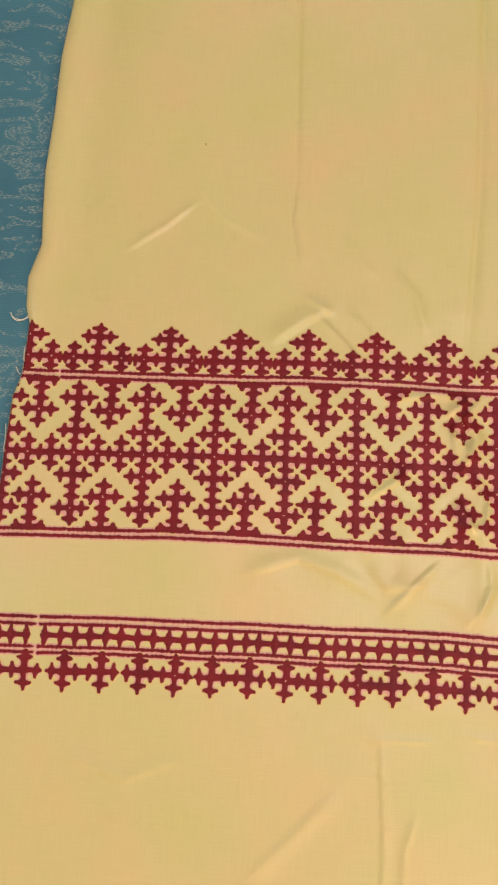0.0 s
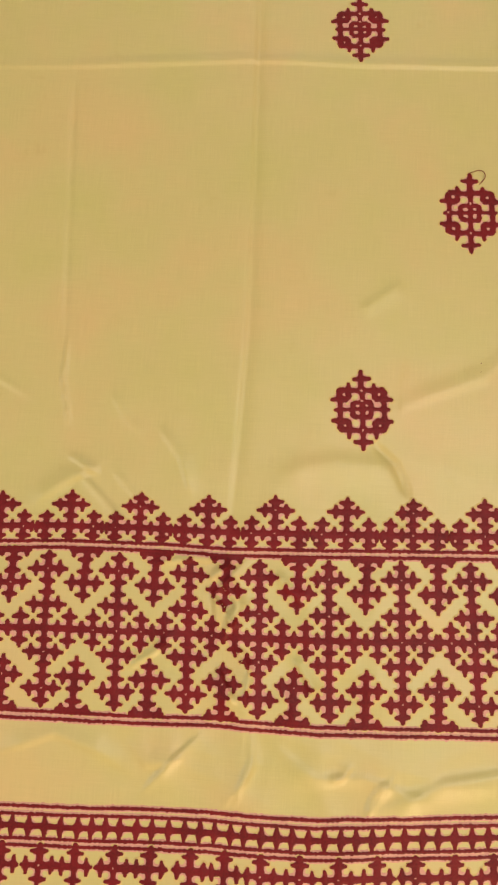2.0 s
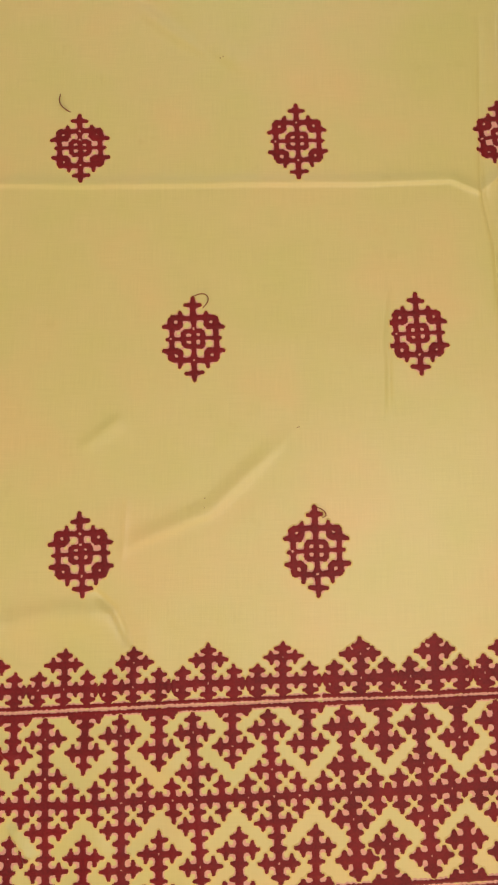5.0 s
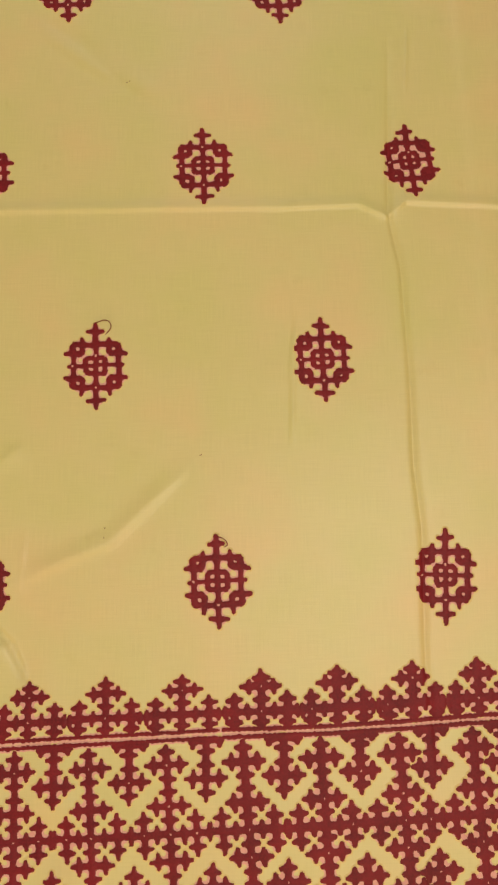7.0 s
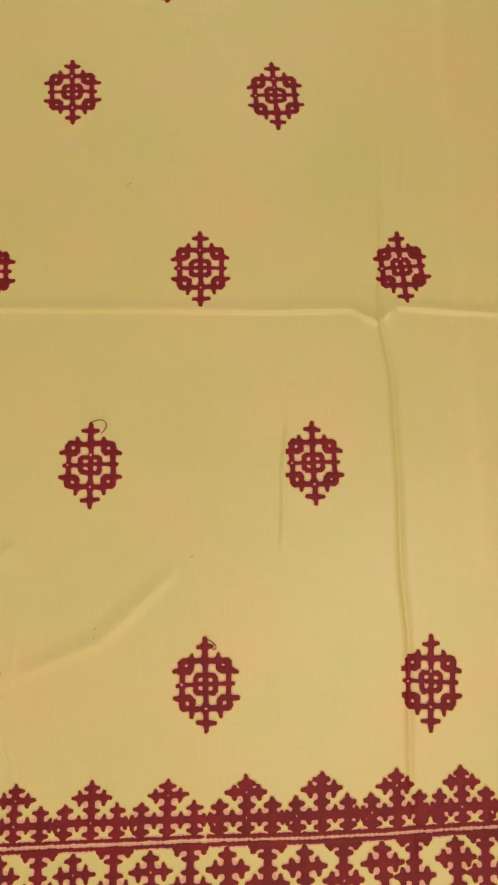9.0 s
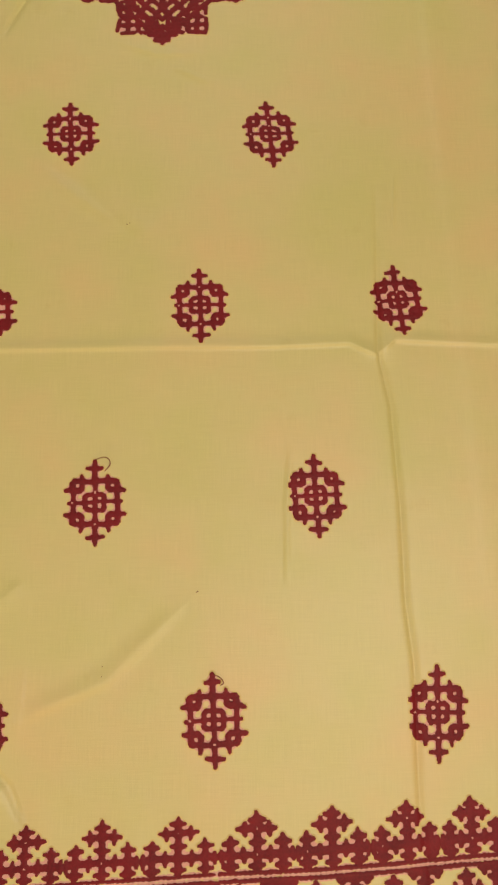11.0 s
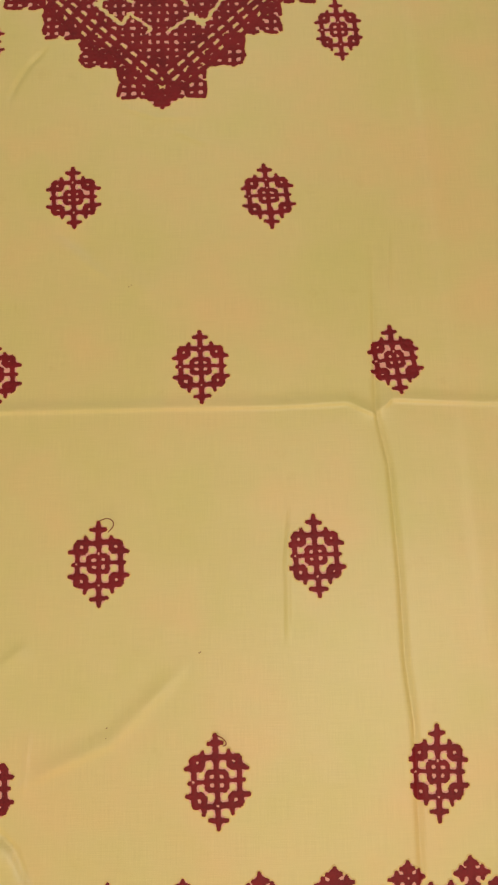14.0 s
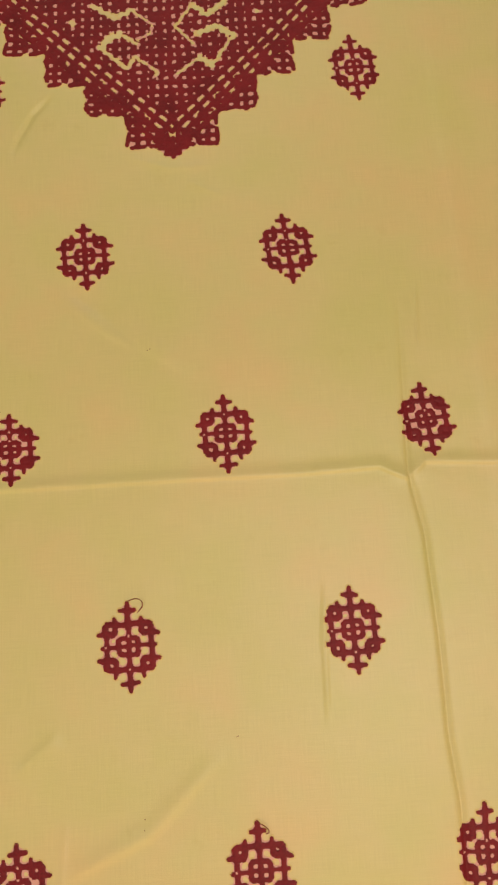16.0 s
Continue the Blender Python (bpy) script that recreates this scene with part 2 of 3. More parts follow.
def lie(x, y):
    """Height of the cloth's upper face, metres."""
    x, y = np.asarray(x, float), np.asarray(y, float)
    z = np.zeros_like(x)
    for k, way, at in WAVES:
        z += 0.0085 / k * np.sin(k * (x * math.cos(way) + y * math.sin(way)) + at)
    pucker = np.zeros_like(x)
    for k, way, at in PUCKER:
        bend = 0.5 * np.sin(31 * (x * math.sin(way) - y * math.cos(way)) + 2 * at)
        pucker += 0.030 / k * (1 - np.abs(np.sin(k / 2 * (x * math.cos(way) + y * math.sin(way)) + at + bend))) ** 2
    z += pucker * (0.22 + 2.3 * np.exp(-(((y + 0.18) / 0.085) ** 2)) * np.exp(-(((x + 0.07) / 0.11) ** 2)))
    for high, half, lean, points in FOLDS:
        w = half / 1000
        near = (x > min(p[0] for p in points) - 5 * w) & (x < max(p[0] for p in points) + 5 * w)
        near &= (y > min(p[1] for p in points) - 5 * w) & (y < max(p[1] for p in points) + 5 * w)
        if not near.any():
            continue
        u, v = x[near], y[near]
        length = sum(math.dist(a, b) for a, b in zip(points, points[1:]))
        best, side, along, run = np.full(u.shape, 9.0), np.zeros_like(u), np.zeros_like(u), 0.0
        for a, b in zip(points, points[1:]):
            d = math.dist(a, b)
            tx, ty = (b[0] - a[0]) / d, (b[1] - a[1]) / d
            s = np.clip((u - a[0]) * tx + (v - a[1]) * ty, 0, d)
            dx, dy = u - a[0] - s * tx, v - a[1] - s * ty
            far = np.hypot(dx, dy)
            closer = far < best
            best = np.where(closer, far, best)
            side = np.where(closer, np.sign(dx * -ty + dy * tx), side)
            along = np.where(closer, run + s, along)
            run += d
        fade = np.clip(np.minimum(along, length - along) / (0.22 * length) + 0.12, 0, 1)
        skew = w * (1 + lean * side)
        z[near] += (1.25 if high > 0 else 0.95) * high / 1000 * fade * np.exp(-((best / np.maximum(0.62 * skew, 0.22 * w)) ** (2.0 if half > 4.5 else 1.4)))
    inner = x - edge(y)
    folded = 1 / (1 + np.exp(-(y + 0.088) / 0.004))
    roll = np.clip(1 - inner / (0.003 + 0.007 * folded), 0, 1)
    z += 0.0022 * folded * np.exp(-((inner / 0.018) ** 2)) - (0.0032 + 0.0030 * folded) * (1 - np.sqrt(1 - roll**2 * 0.999))
    return z


# ---- building helpers ----


def mesh_object(name, verts, faces, materials, indices=None, parent=None, label="", smooth=True):
    me = bpy.data.meshes.new(name)
    me.from_pydata([tuple(v) for v in verts], [], faces)
    for m in materials:
        me.materials.append(m)
    if indices is not None:
        me.polygons.foreach_set("material_index", indices)
    if smooth:
        me.polygons.foreach_set("use_smooth", [True] * len(me.polygons))
    me.update()
    ob = new(name, me)
    ob.parent = parent
    return tagged(ob, label) if label else ob


class Stitches:
    """Padded satin strokes that run together into one piece of embroidery, with bounced red painted on the cloth round
    them.
    """

    PITCH, TINT_WIDTH, BLEND = 0.00047, 0.0009, 0.00040

    def __init__(self, tint_width=None):
        self.strokes, self.dots, self.cuts = [], [], []
        self.tint_width = self.TINT_WIDTH if tint_width is None else tint_width
        self.blend = self.BLEND if tint_width is None else 0.00012

    def stroke(self, p, q, w, high=0.00075, taper=1.0, loose=0.0002):
        if max(p[0] - edge(p[1]), q[0] - edge(q[1])) < 0.0:
            return
        p = (p[0] + random.gauss(0, loose), p[1] + random.gauss(0, loose))
        q = (q[0] + random.gauss(0, loose), q[1] + random.gauss(0, loose))
        if p[0] > 0.112 and -0.25 < p[1] < -0.06:  # a second hand worked this stretch, with thicker thread
            w *= 1.27
        elif -0.25 < p[1] < -0.06:
            w *= 1.06
        elif -0.06 < p[1] < 0.38:  # the sprigs are worked with a doubled thread
            w *= 1.04
        self.strokes.append((p, q, w * random.uniform(0.86, 0.99), 0.26 * high * random.uniform(0.85, 1.15), taper))

    def dot(self, p, r):
        self.dots.append((p, r))

    def done(self, name, parent, label=""):
        if not self.strokes:
            return None
        g, rim = self.PITCH, self.tint_width
        ends = np.array([(*p, *q) for p, q, *_ in self.strokes])
        most = max(k[2] for k in self.strokes) + rim + 2 * g
        x0, y0 = min(ends[:, 0].min(), ends[:, 2].min()) - most, min(ends[:, 1].min(), ends[:, 3].min()) - most
        cols = int((max(ends[:, 0].max(), ends[:, 2].max()) + most - x0) / g) + 2
        rows = int((max(ends[:, 1].max(), ends[:, 3].max()) + most - y0) / g) + 2
        far, high = np.full((rows, cols), 1.0), np.zeros((rows, cols))
        total = np.zeros((rows, cols))
        for p, q, w, top, taper in self.strokes:
            pad = w + rim + 2 * g
            i0, i1 = int((min(p[0], q[0]) - pad - x0) / g), int((max(p[0], q[0]) + pad - x0) / g) + 2
            j0, j1 = int((min(p[1], q[1]) - pad - y0) / g), int((max(p[1], q[1]) + pad - y0) / g) + 2
            i0, j0 = max(i0, 0), max(j0, 0)
            x = (x0 + g * np.arange(i0, min(i1, cols)))[None, :]
            y = (y0 + g * np.arange(j0, min(j1, rows)))[:, None]
            dx, dy = q[0] - p[0], q[1] - p[1]
            t = np.clip(((x - p[0]) * dx + (y - p[1]) * dy) / max(dx * dx + dy * dy, 1e-12), 0, 1)
            ox, oy = x - p[0] - t * dx, y - p[1] - t * dy
            d = np.hypot(ox, oy)
            wide = w * (1 - t * (1 - taper))
            gap = d - wide
            cut = (slice(j0, j0 + y.shape[0]), slice(i0, i0 + x.shape[1]))
            total[cut] += np.exp(-gap / self.blend)
            dome = top * np.sqrt(np.clip(1 - (d / wide) ** 2, 0, 1) )
            high[cut] = np.maximum(high[cut], dome)
        # strokes run softly into one another; a hand-made edge, slightly uneven
        some = total > 1e-9
        far = np.where(some, -self.blend * np.log(np.where(some, total, 1)), 0.004)
        gx, gy = np.meshgrid(x0 + g * np.arange(cols), y0 + g * np.arange(rows))
        far = far + 0.00016 * np.sin(gx * 2900 + 3 * np.sin(gy * 1300)) * np.sin(gy * 2500 + 2 * np.sin(gx * 1700))
        for points, half in self.cuts:
            for a, b in zip(points, points[1:]):
                dx, dy = b[0] - a[0], b[1] - a[1]
                t = np.clip(((gx - a[0]) * dx + (gy - a[1]) * dy) / (dx * dx + dy * dy), 0, 1)
                ox, oy = gx - a[0] - t * dx, gy - a[1] - t * dy
                d = np.hypot(ox, oy)
                # narrow channels are lined by the knobs of the stitches beside them
                open_ = half * (0.95 + 0.55 * np.sin(gx * 760 + gy * 640) * np.sin(gx * 640 - gy * 760)) if half < 0.0035 else half
                far = np.maximum(far, open_ - d)
                high = np.minimum(high, np.clip(d - open_, 0, 1) * 1.2)
        if x0 < -0.33:
            far = np.maximum(far, edge(gy) + 0.0006 - gx)
        high = np.maximum(high, 0.00022 * np.sqrt(np.clip(-far / 0.0018, 0, 1)))
        # where stitches crowd round a small gap, the painted red bounce covers it as pink
        reach = 5
        span = 2 * reach + 1
        summed = np.pad((far < 0).astype(float), ((reach + 1, reach), (reach + 1, reach))).cumsum(0).cumsum(1)
        crowd = (summed[span:, span:] - summed[:-span, span:] - summed[span:, :-span] + summed[:-span, :-span]) / span**2
        far = np.where((crowd > 0.48) & (far > 0), np.minimum(far, 0.6 * rim), far)
        sy, sx = np.gradient(far, g)
        steep = np.maximum(np.hypot(sx, sy), 0.4)
        sx, sy = sx / steep**2, sy / steep**2
        keep = far < rim
        cell = keep[:-1, :-1] | keep[1:, :-1] | keep[:-1, 1:] | keep[1:, 1:]
        cell &= (np.minimum.reduce([far[:-1, :-1], far[1:, :-1], far[:-1, 1:], far[1:, 1:]]) < rim - 0.25 * g)
        # draw the nearest grid points on to the two outlines
        for level in (0.0, rim):
            move = np.abs(far - level) < 0.55 * g if level == 0.0 else (far > rim - 0.4 * g) & (far < 1)
            shift = np.where(move, far - level, 0).clip(-1.5 * g, 1.5 * g)
            gx, gy = gx - sx * shift, gy - sy * shift
            if level == 0.0:
                high = np.where(move, 0, high)
        centre = (far[:-1, :-1] + far[1:, :-1] + far[:-1, 1:] + far[1:, 1:]) / 4
        red = centre < 0
        for (px, py), r in self.dots:
            red &= np.hypot(gx[:-1, :-1] + g / 2 - px, gy[:-1, :-1] + g / 2 - py) > r
        tinted = crowd[:-1, :-1] + crowd[1:, 1:] > 0.96 if self.tint_width == self.TINT_WIDTH else np.ones_like(red)
        number = np.full((rows, cols), -1)
        used = np.zeros((rows, cols), bool)
        for a in (slice(None, -1), slice(1, None)):
            for b in (slice(None, -1), slice(1, None)):
                used[a, b] |= cell
        number[used] = np.arange(used.sum())
        j, i = np.nonzero(cell)
        faces = np.column_stack([number[j, i], number[j, i + 1], number[j + 1, i + 1], number[j + 1, i]])
        vx, vy = gx[used], gy[used]
        rimmed = far[used] > rim - 0.4 * g
        z = lie(vx, vy) + np.where(rimmed, -0.00012, np.where(far[used] > 0, 0.00009, 0.00015) + random.uniform(0, 0.00008)) + high[used]
        return mesh_object(name, np.column_stack([vx, vy, z]).tolist(), faces.tolist(), [CRIMSON, FAINT_TINT, PINK], np.where(red[j, i], 0, np.where(tinted[j, i], 2, 1)).tolist(), parent, label)


def crosslet(s, at, x, y, arms="lrud", bars="lrud", w=0.00178, reach=1.56):
    """A cross with a short bar over each arm; at() turns the lattice into the cloth's plane."""
    ways = {"l": (-1, 0), "r": (1, 0), "u": (0, 1), "d": (0, -1)}
    for key in arms:
        dx, dy = ways[key]
        s.stroke(at(x, y), at(x + dx * reach, y + dy * reach), w, taper=0.62)
    for key in bars:
        dx, dy = ways[key]
        bar(s, at, x + dx, y + dy, abs(dy))
    if random.random() < 0.5:
        s.dot(at(x, y), 0.0004)


def bar(s, at, x, y, level, half=0.56, w=0.00172):
    """A short rounded bar across a stem, lying level or upright."""
    dx, dy = (half, 0) if level else (0, half)
    for sign in (-1, 1):
        s.stroke(at(x, y), at(x + sign * dx, y + sign * dy), w, 0.0009, taper=0.62)


# ---- the room that closes the place ----
def slab(name, x0, x1, y0, y1, z0, z1, m, kind="structure", label="", category=""):
    bm = bmesh.new()
    bmesh.ops.create_cube(bm, size=1)
    for v in bm.verts:
        v.co = ((x0 + x1) / 2 + v.co.x * (x1 - x0), (y0 + y1) / 2 + v.co.y * (y1 - y0), (z0 + z1) / 2 + v.co.z * (z1 - z0))
    me = bpy.data.meshes.new(name)
    bm.to_mesh(me)
    bm.free()
    me.materials.append(m)
    return tagged(new(name, me), label, category, kind=kind)


slab("floor", -2.1, 2.1, -2.1, 2.1, -0.55, -0.5, PAINT, label="plain pale floor under the bed")
slab("ceiling", -2.1, 2.1, -2.1, 2.1, 2.4, 2.5, PAINT, label="plain cream painted ceiling")
slab("wall_north", -2.1, 2.1, 2.0, 2.1, -0.5, 2.4, PAINT, label="plain cream painted wall")
slab("wall_south", -2.1, 2.1, -2.1, -2.0, -0.5, 2.4, PAINT, label="plain cream painted wall")
slab("wall_east", 2.0, 2.1, -2.0, 2.0, -0.5, 2.4, PAINT, label="plain cream painted wall")
slab("wall_west", -2.1, -2.0, -2.0, 2.0, -0.5, 2.4, PAINT, label="plain cream painted wall")


def bedspread():
    """A bed-sized sheet, hanging to the floor on its sides, on which the cloth lies."""
    xs = np.concatenate([[-0.95, -0.93], np.linspace(-0.9, -0.45, 10), np.linspace(-0.44, -0.30, 57), np.linspace(-0.28, 0.9, 24), [0.93, 0.95]])
    ys = np.concatenate([[-1.02, -1.0], np.linspace(-0.97, -0.3, 20), np.linspace(-0.29, 0.25, 110), np.linspace(0.28, 0.97, 22), [1.0, 1.02]])
    gx, gy = np.meshgrid(xs, ys)
    z = -0.0062 + 0.0012 * np.sin(gx * 21 + 0.6 * np.sin(gy * 17)) * np.sin(gy * 26 + 1.0) + 0.0004 * np.sin(gy * 120 + 3 * np.sin(gx * 40))
    z = np.where((gx > -0.33) & (gx < 0.4) & (gy > -0.5) & (gy < 0.64), np.minimum(z, -0.0075), z)
    out = (abs(gx) > 0.94) | (abs(gy) > 1.01)
    z = np.where(out, -0.48, np.where((abs(gx) > 0.92) | (abs(gy) > 0.99), -0.03, z))
    rows, cols = gx.shape
    verts = np.column_stack([gx.ravel(), gy.ravel(), z.ravel()]).tolist()
    faces = [(j * cols + i, j * cols + i + 1, (j + 1) * cols + i + 1, (j + 1) * cols + i) for j in range(rows - 1) for i in range(cols - 1)]
    ob = mesh_object("bedspread", verts, faces, [TEAL])
    thick = ob.modifiers.new("thickness", "SOLIDIFY")
    thick.thickness, thick.offset = 0.0015, -1
    return tagged(ob, "teal brocade bedspread with silvery woven figures", "bedspread")


bedspread()


# ---- the embroidered cloth ----
def cloth():
    # finer rows and columns where the two long creases run
    ys = np.concatenate([np.arange(-0.43, 0.1639, 0.0014), np.arange(0.1650, 0.1860, 0.0007), np.arange(0.1870, 0.5701, 0.0014)])
    step = np.concatenate([np.linspace(0, 0.010, 13), np.arange(0.0114, 0.5320, 0.0014), np.arange(0.5330, 0.5650, 0.0006), np.arange(0.5660, 0.680, 0.0014)])
    gy, gs = np.meshgrid(ys, step, indexing="ij")
    gx = edge(gy) + gs
    z = lie(gx, gy)
    rows, cols = gx.shape
    number = np.arange(rows * cols).reshape(rows, cols)
    faces = np.stack([number[:-1, :-1], number[:-1, 1:], number[1:, 1:], number[1:, :-1]], -1).reshape(-1, 4).tolist()
    verts = np.column_stack([gx.ravel(), gy.ravel(), z.ravel()]).tolist()
    # the cut edge: a rim half a millimetre deep, and the plain underside
    rim = np.concatenate([number[0, :], number[1:, -1], number[-1, -2::-1], number[-2:0:-1, 0]]).tolist()
    first = len(verts)
    verts += [(verts[k][0], verts[k][1], verts[k][2] - 0.0005) for k in rim]
    m = len(rim)
    faces += [(rim[i], first + i, first + (i + 1) % m, rim[(i + 1) % m]) for i in range(m)]
    ob = mesh_object("dress_fabric", verts, faces, [FABRIC])
    return tagged(ob, "creased pale yellow dress fabric with crimson cross-stitch embroidery", "fabric")


CLOTH = cloth()

# broad border: columns, peaks and the two ruled lines; columns lean from their head to their foot
TALL_HEAD = (-0.3480, -0.3082, -0.2688, -0.2296, -0.1898, -0.1510, -0.1121, -0.0740, -0.0369, 0.0020, 0.0388, 0.0779, 0.1171, 0.1565, 0.1969, 0.2350, 0.272, 0.310)
TALL_FOOT = (-0.3460, -0.3060, -0.2666, -0.2266, -0.1870, -0.1475, -0.1095, -0.0712, -0.0336, 0.0045, 0.0444, 0.0840, 0.1233, 0.1610, 0.2010, 0.2390, 0.277, 0.315)
HANGING = (-0.3300, -0.2890, -0.2476, -0.2091, -0.1692, -0.1305, -0.0918, -0.0530, -0.0163, 0.0219, 0.0598, 0.0985, 0.1379, 0.1771, 0.2136, 0.2510, 0.290)
STANDING = (-0.3290, -0.2884, -0.2476, -0.2090, -0.1698, -0.1303, -0.0908, -0.0530, -0.0152, 0.0228, 0.0632, 0.1018, 0.1393, 0.1788, 0.2152, 0.2540, 0.293)
PEAK_X = (-0.3400, -0.2997, -0.2587, -0.2188, -0.1800, -0.1413, -0.1039, -0.0669, -0.0280, 0.0080, 0.0470, 0.0861, 0.1269, 0.1662, 0.2056, 0.2397, 0.278, 0.317)
PEAK_Y = (-0.0885, -0.0878, -0.0875, -0.0869, -0.0847, -0.0838, -0.0836, -0.0817, -0.0809, -0.0800, -0.0784, -0.0774, -0.0758, -0.0740, -0.0723, -0.0707, -0.069, -0.067)
UPPER = ((-0.345, -0.1206), (-0.317, -0.1199), (-0.272, -0.1187), (-0.2128, -0.1166), (-0.186, -0.1150), (-0.155, -0.1144), (-0.124, -0.1141), (-0.093, -0.1148), (-0.07, -0.1140), (-0.04, -0.1130), (0.0, -0.1113), (0.03, -0.1101), (0.054, -0.1092), (0.08, -0.1083), (0.1075, -0.1073), (0.13, -0.1068), (0.16, -0.1062), (0.2035, -0.1043), (0.23, -0.1027), (0.248, -0.1018), (0.37, -0.095))
LOWER = ((-0.345, -0.2110), (-0.316, -0.2097), (-0.28, -0.2081), (-0.25, -0.2063), (-0.2065, -0.2054), (-0.157, -0.2052), (-0.1265, -0.2046), (-0.0956, -0.2038), (-0.065, -0.2044), (-0.038, -0.2046), (0.003, -0.2030), (0.054, -0.2010), (0.105, -0.1998), (0.121, -0.1990), (0.144, -0.1984), (0.164, -0.1971), (0.20, -0.1955), (0.25, -0.193), (0.37, -0.189))
LADDER = ((-0.352, -0.2570), (-0.3147, -0.2555), (-0.2743, -0.2534), (-0.248, -0.2528), (-0.2168, -0.2520), (-0.2031, -0.2512), (-0.155, -0.2504), (-0.1243, -0.2492), (-0.0938, -0.2485), (-0.0635, -0.2490), (-0.0414, -0.2488), (0.0021, -0.2451), (0.054, -0.2411), (0.37, -0.232))


def line(points, x):
    return float(np.interp(x, [p[0] for p in points], [p[1] for p in points]))


def band(head, foot, left, right):
    """Lattice of the broad border round a column: units of a sixth of the repeat across, rows from the middle up."""

    def at(u, v):
        x = head + (foot - head) * (6.4 - v) / 12.8 + u * (left if u < 0 else right)
        top, low = line(UPPER, x), line(LOWER, x)
        return (x, (top + low) / 2 + v * (top - low) / 14.2)

    return at


def gaps_beside(row, i):
    left = row[i] - row[i - 1] if i else row[1] - row[0]
    right = row[i + 1] - row[i] if i + 1 < len(row) else left
    return left / 6, right / 6


for i in range(len(TALL_HEAD)):
    s, at = Stitches(), band(TALL_HEAD[i], TALL_FOOT[i], *gaps_beside(TALL_HEAD, i))
    for a, b in ((-6, -4), (-4, -2), (-2, 0), (0, 2), (2, 4), (4, 6)):
        s.stroke(at(0, a * (0.9 if abs(a) > 5 else 1)), at(0, b * (0.9 if abs(b) > 5 else 1)), 0.00165)
    for v, low in ((5.0, 0), (-4.9, 1)):
        crosslet(s, at, 0, v, "lr", "lrud")
        s.stroke(at(0, v), at(0, v + (-1.42 if low else 1.42)), 0.0020, taper=0.62)
    for v in (2, -1.95):
        crosslet(s, at, 0, v, "lr", "lrud")
    crosslet(s, at, 0, 0, "", "lr")
    for u in (-2, 2):
        s.stroke(at(u, 0), at(0, 0), 0.00165)
        s.stroke(at(u, 0), at(u * 1.44, 0), 0.00165)
        crosslet(s, at, u, 0, "ud", "ud" + ("l" if u < 0 else "r"))
    s.done("column_motif", CLOTH)

for name, row, sign in (("hanging_motif", HANGING, 1), ("standing_motif", STANDING, -1)):
    for i in range(len(row)):
        s, at = Stitches(), band(row[i], row[i], *gaps_beside(row, i))
        s.stroke(at(0, 6.7 * sign), at(0, 4 * sign), 0.00175)
        crosslet(s, at, 0, 3.85 * sign)
        bar(s, at, 0, 5.85 * sign, 1)
        s.stroke(at(-1.25, 6.62 * sign), at(1.25, 6.62 * sign), 0.0016)
        for u in (-1.05, 1.05):
            s.stroke(at(u * 0.92, 6.62 * sign), at(u, 6.22 * sign), 0.0016, 0.0009, taper=0.8)
        s.done(name, CLOTH)

for i in range(len(PEAK_X)):
    s, (left, right) = Stitches(), gaps_beside(PEAK_X, i)

    def at(u, v, i=i, left=left, right=right):
        x = PEAK_X[i] + u * (left if u < 0 else right)
        foot, top = line(UPPER, x), float(np.interp(x, PEAK_X, PEAK_Y))
        return (x, foot + v / 4.7 * (top - foot))

    s.stroke(at(0, 0.45), at(0, 3.5), 0.0017)
    s.stroke(at(0, 3.4), at(0, 4.5), 0.0019, taper=0.55)
    s.stroke(at(-2.4, 1.57), at(0, 1.57), 0.0017)
    s.stroke(at(0, 1.57), at(2.4, 1.57), 0.0017)
    for u in (-1, 1):
        s.stroke(at(0, 3.4), at(u * 1.5, 3.4), 0.0019, taper=0.55)
        s.stroke(at(2.05 * u, 0.45), at(2.05 * u, 1.8), 0.0017)
        s.stroke(at(2.05 * u, 1.57), at(2.05 * u, 2.84), 0.0019, taper=0.55)
        s.stroke(at(2.05 * u, 1.57), at(2.82 * u, 1.57), 0.0017, taper=0.7)
    for u, v in ((0, 0.75), (-2.05, 0.75), (2.05, 0.75), (0, 2.45), (-2.05, 2.42), (2.05, 2.42), (0, 4.08)):
        bar(s, at, u, v, 1, 0.52, 0.0017)
    for u, v, half in ((-1.02, 1.57, 0.48), (1.02, 1.57, 0.48), (-2.78, 1.5, 0.40), (2.78, 1.5, 0.40), (-0.95, 3.37, 0.46), (0.95, 3.37, 0.46)):
        bar(s, at, u, v, 0, half, 0.0016)
    for u, v in ((0, 1.57), (2.05, 1.57), (-2.05, 1.57), (0, 3.4)):
        if random.random() < 0.4:
            s.dot(at(u, v), 0.0004)
    s.done("peak_motif", CLOTH)


def ruled(name, points, drop, breaks, pitch=0.0026, w=0.00112):
    """One line of short chain stitches, with breaks where the thread was ended."""
    s, x = Stitches(0.0010), -0.3475
    while x < 0.352:
        if not any(abs(x + pitch / 2 - g) < half for g, half in breaks):
            a, b = (x, line(points, x) + drop), (x + pitch, line(points, x + pitch) + drop)
            s.stroke(a, b, w, 0.0010, 0.5, 0.0001)
        x += pitch
    return s.done(name, CLOTH)


for name, points, drops, breaks in (
    ("upper_chain_line", UPPER, (0.0018, -0.0018), ((-0.3200, 0.0022), (0.1068, 0.0015))),
    ("lower_chain_line", LOWER, (0.0020, -0.0016), ((0.1170, 0.0014),)),
    ("ladder_chain_line", LADDER, (0.0, -0.0039, -0.0160, -0.0192), ((-0.3180, 0.0022),)),
):
    for drop in drops:
        ruled(name, points, drop, breaks)

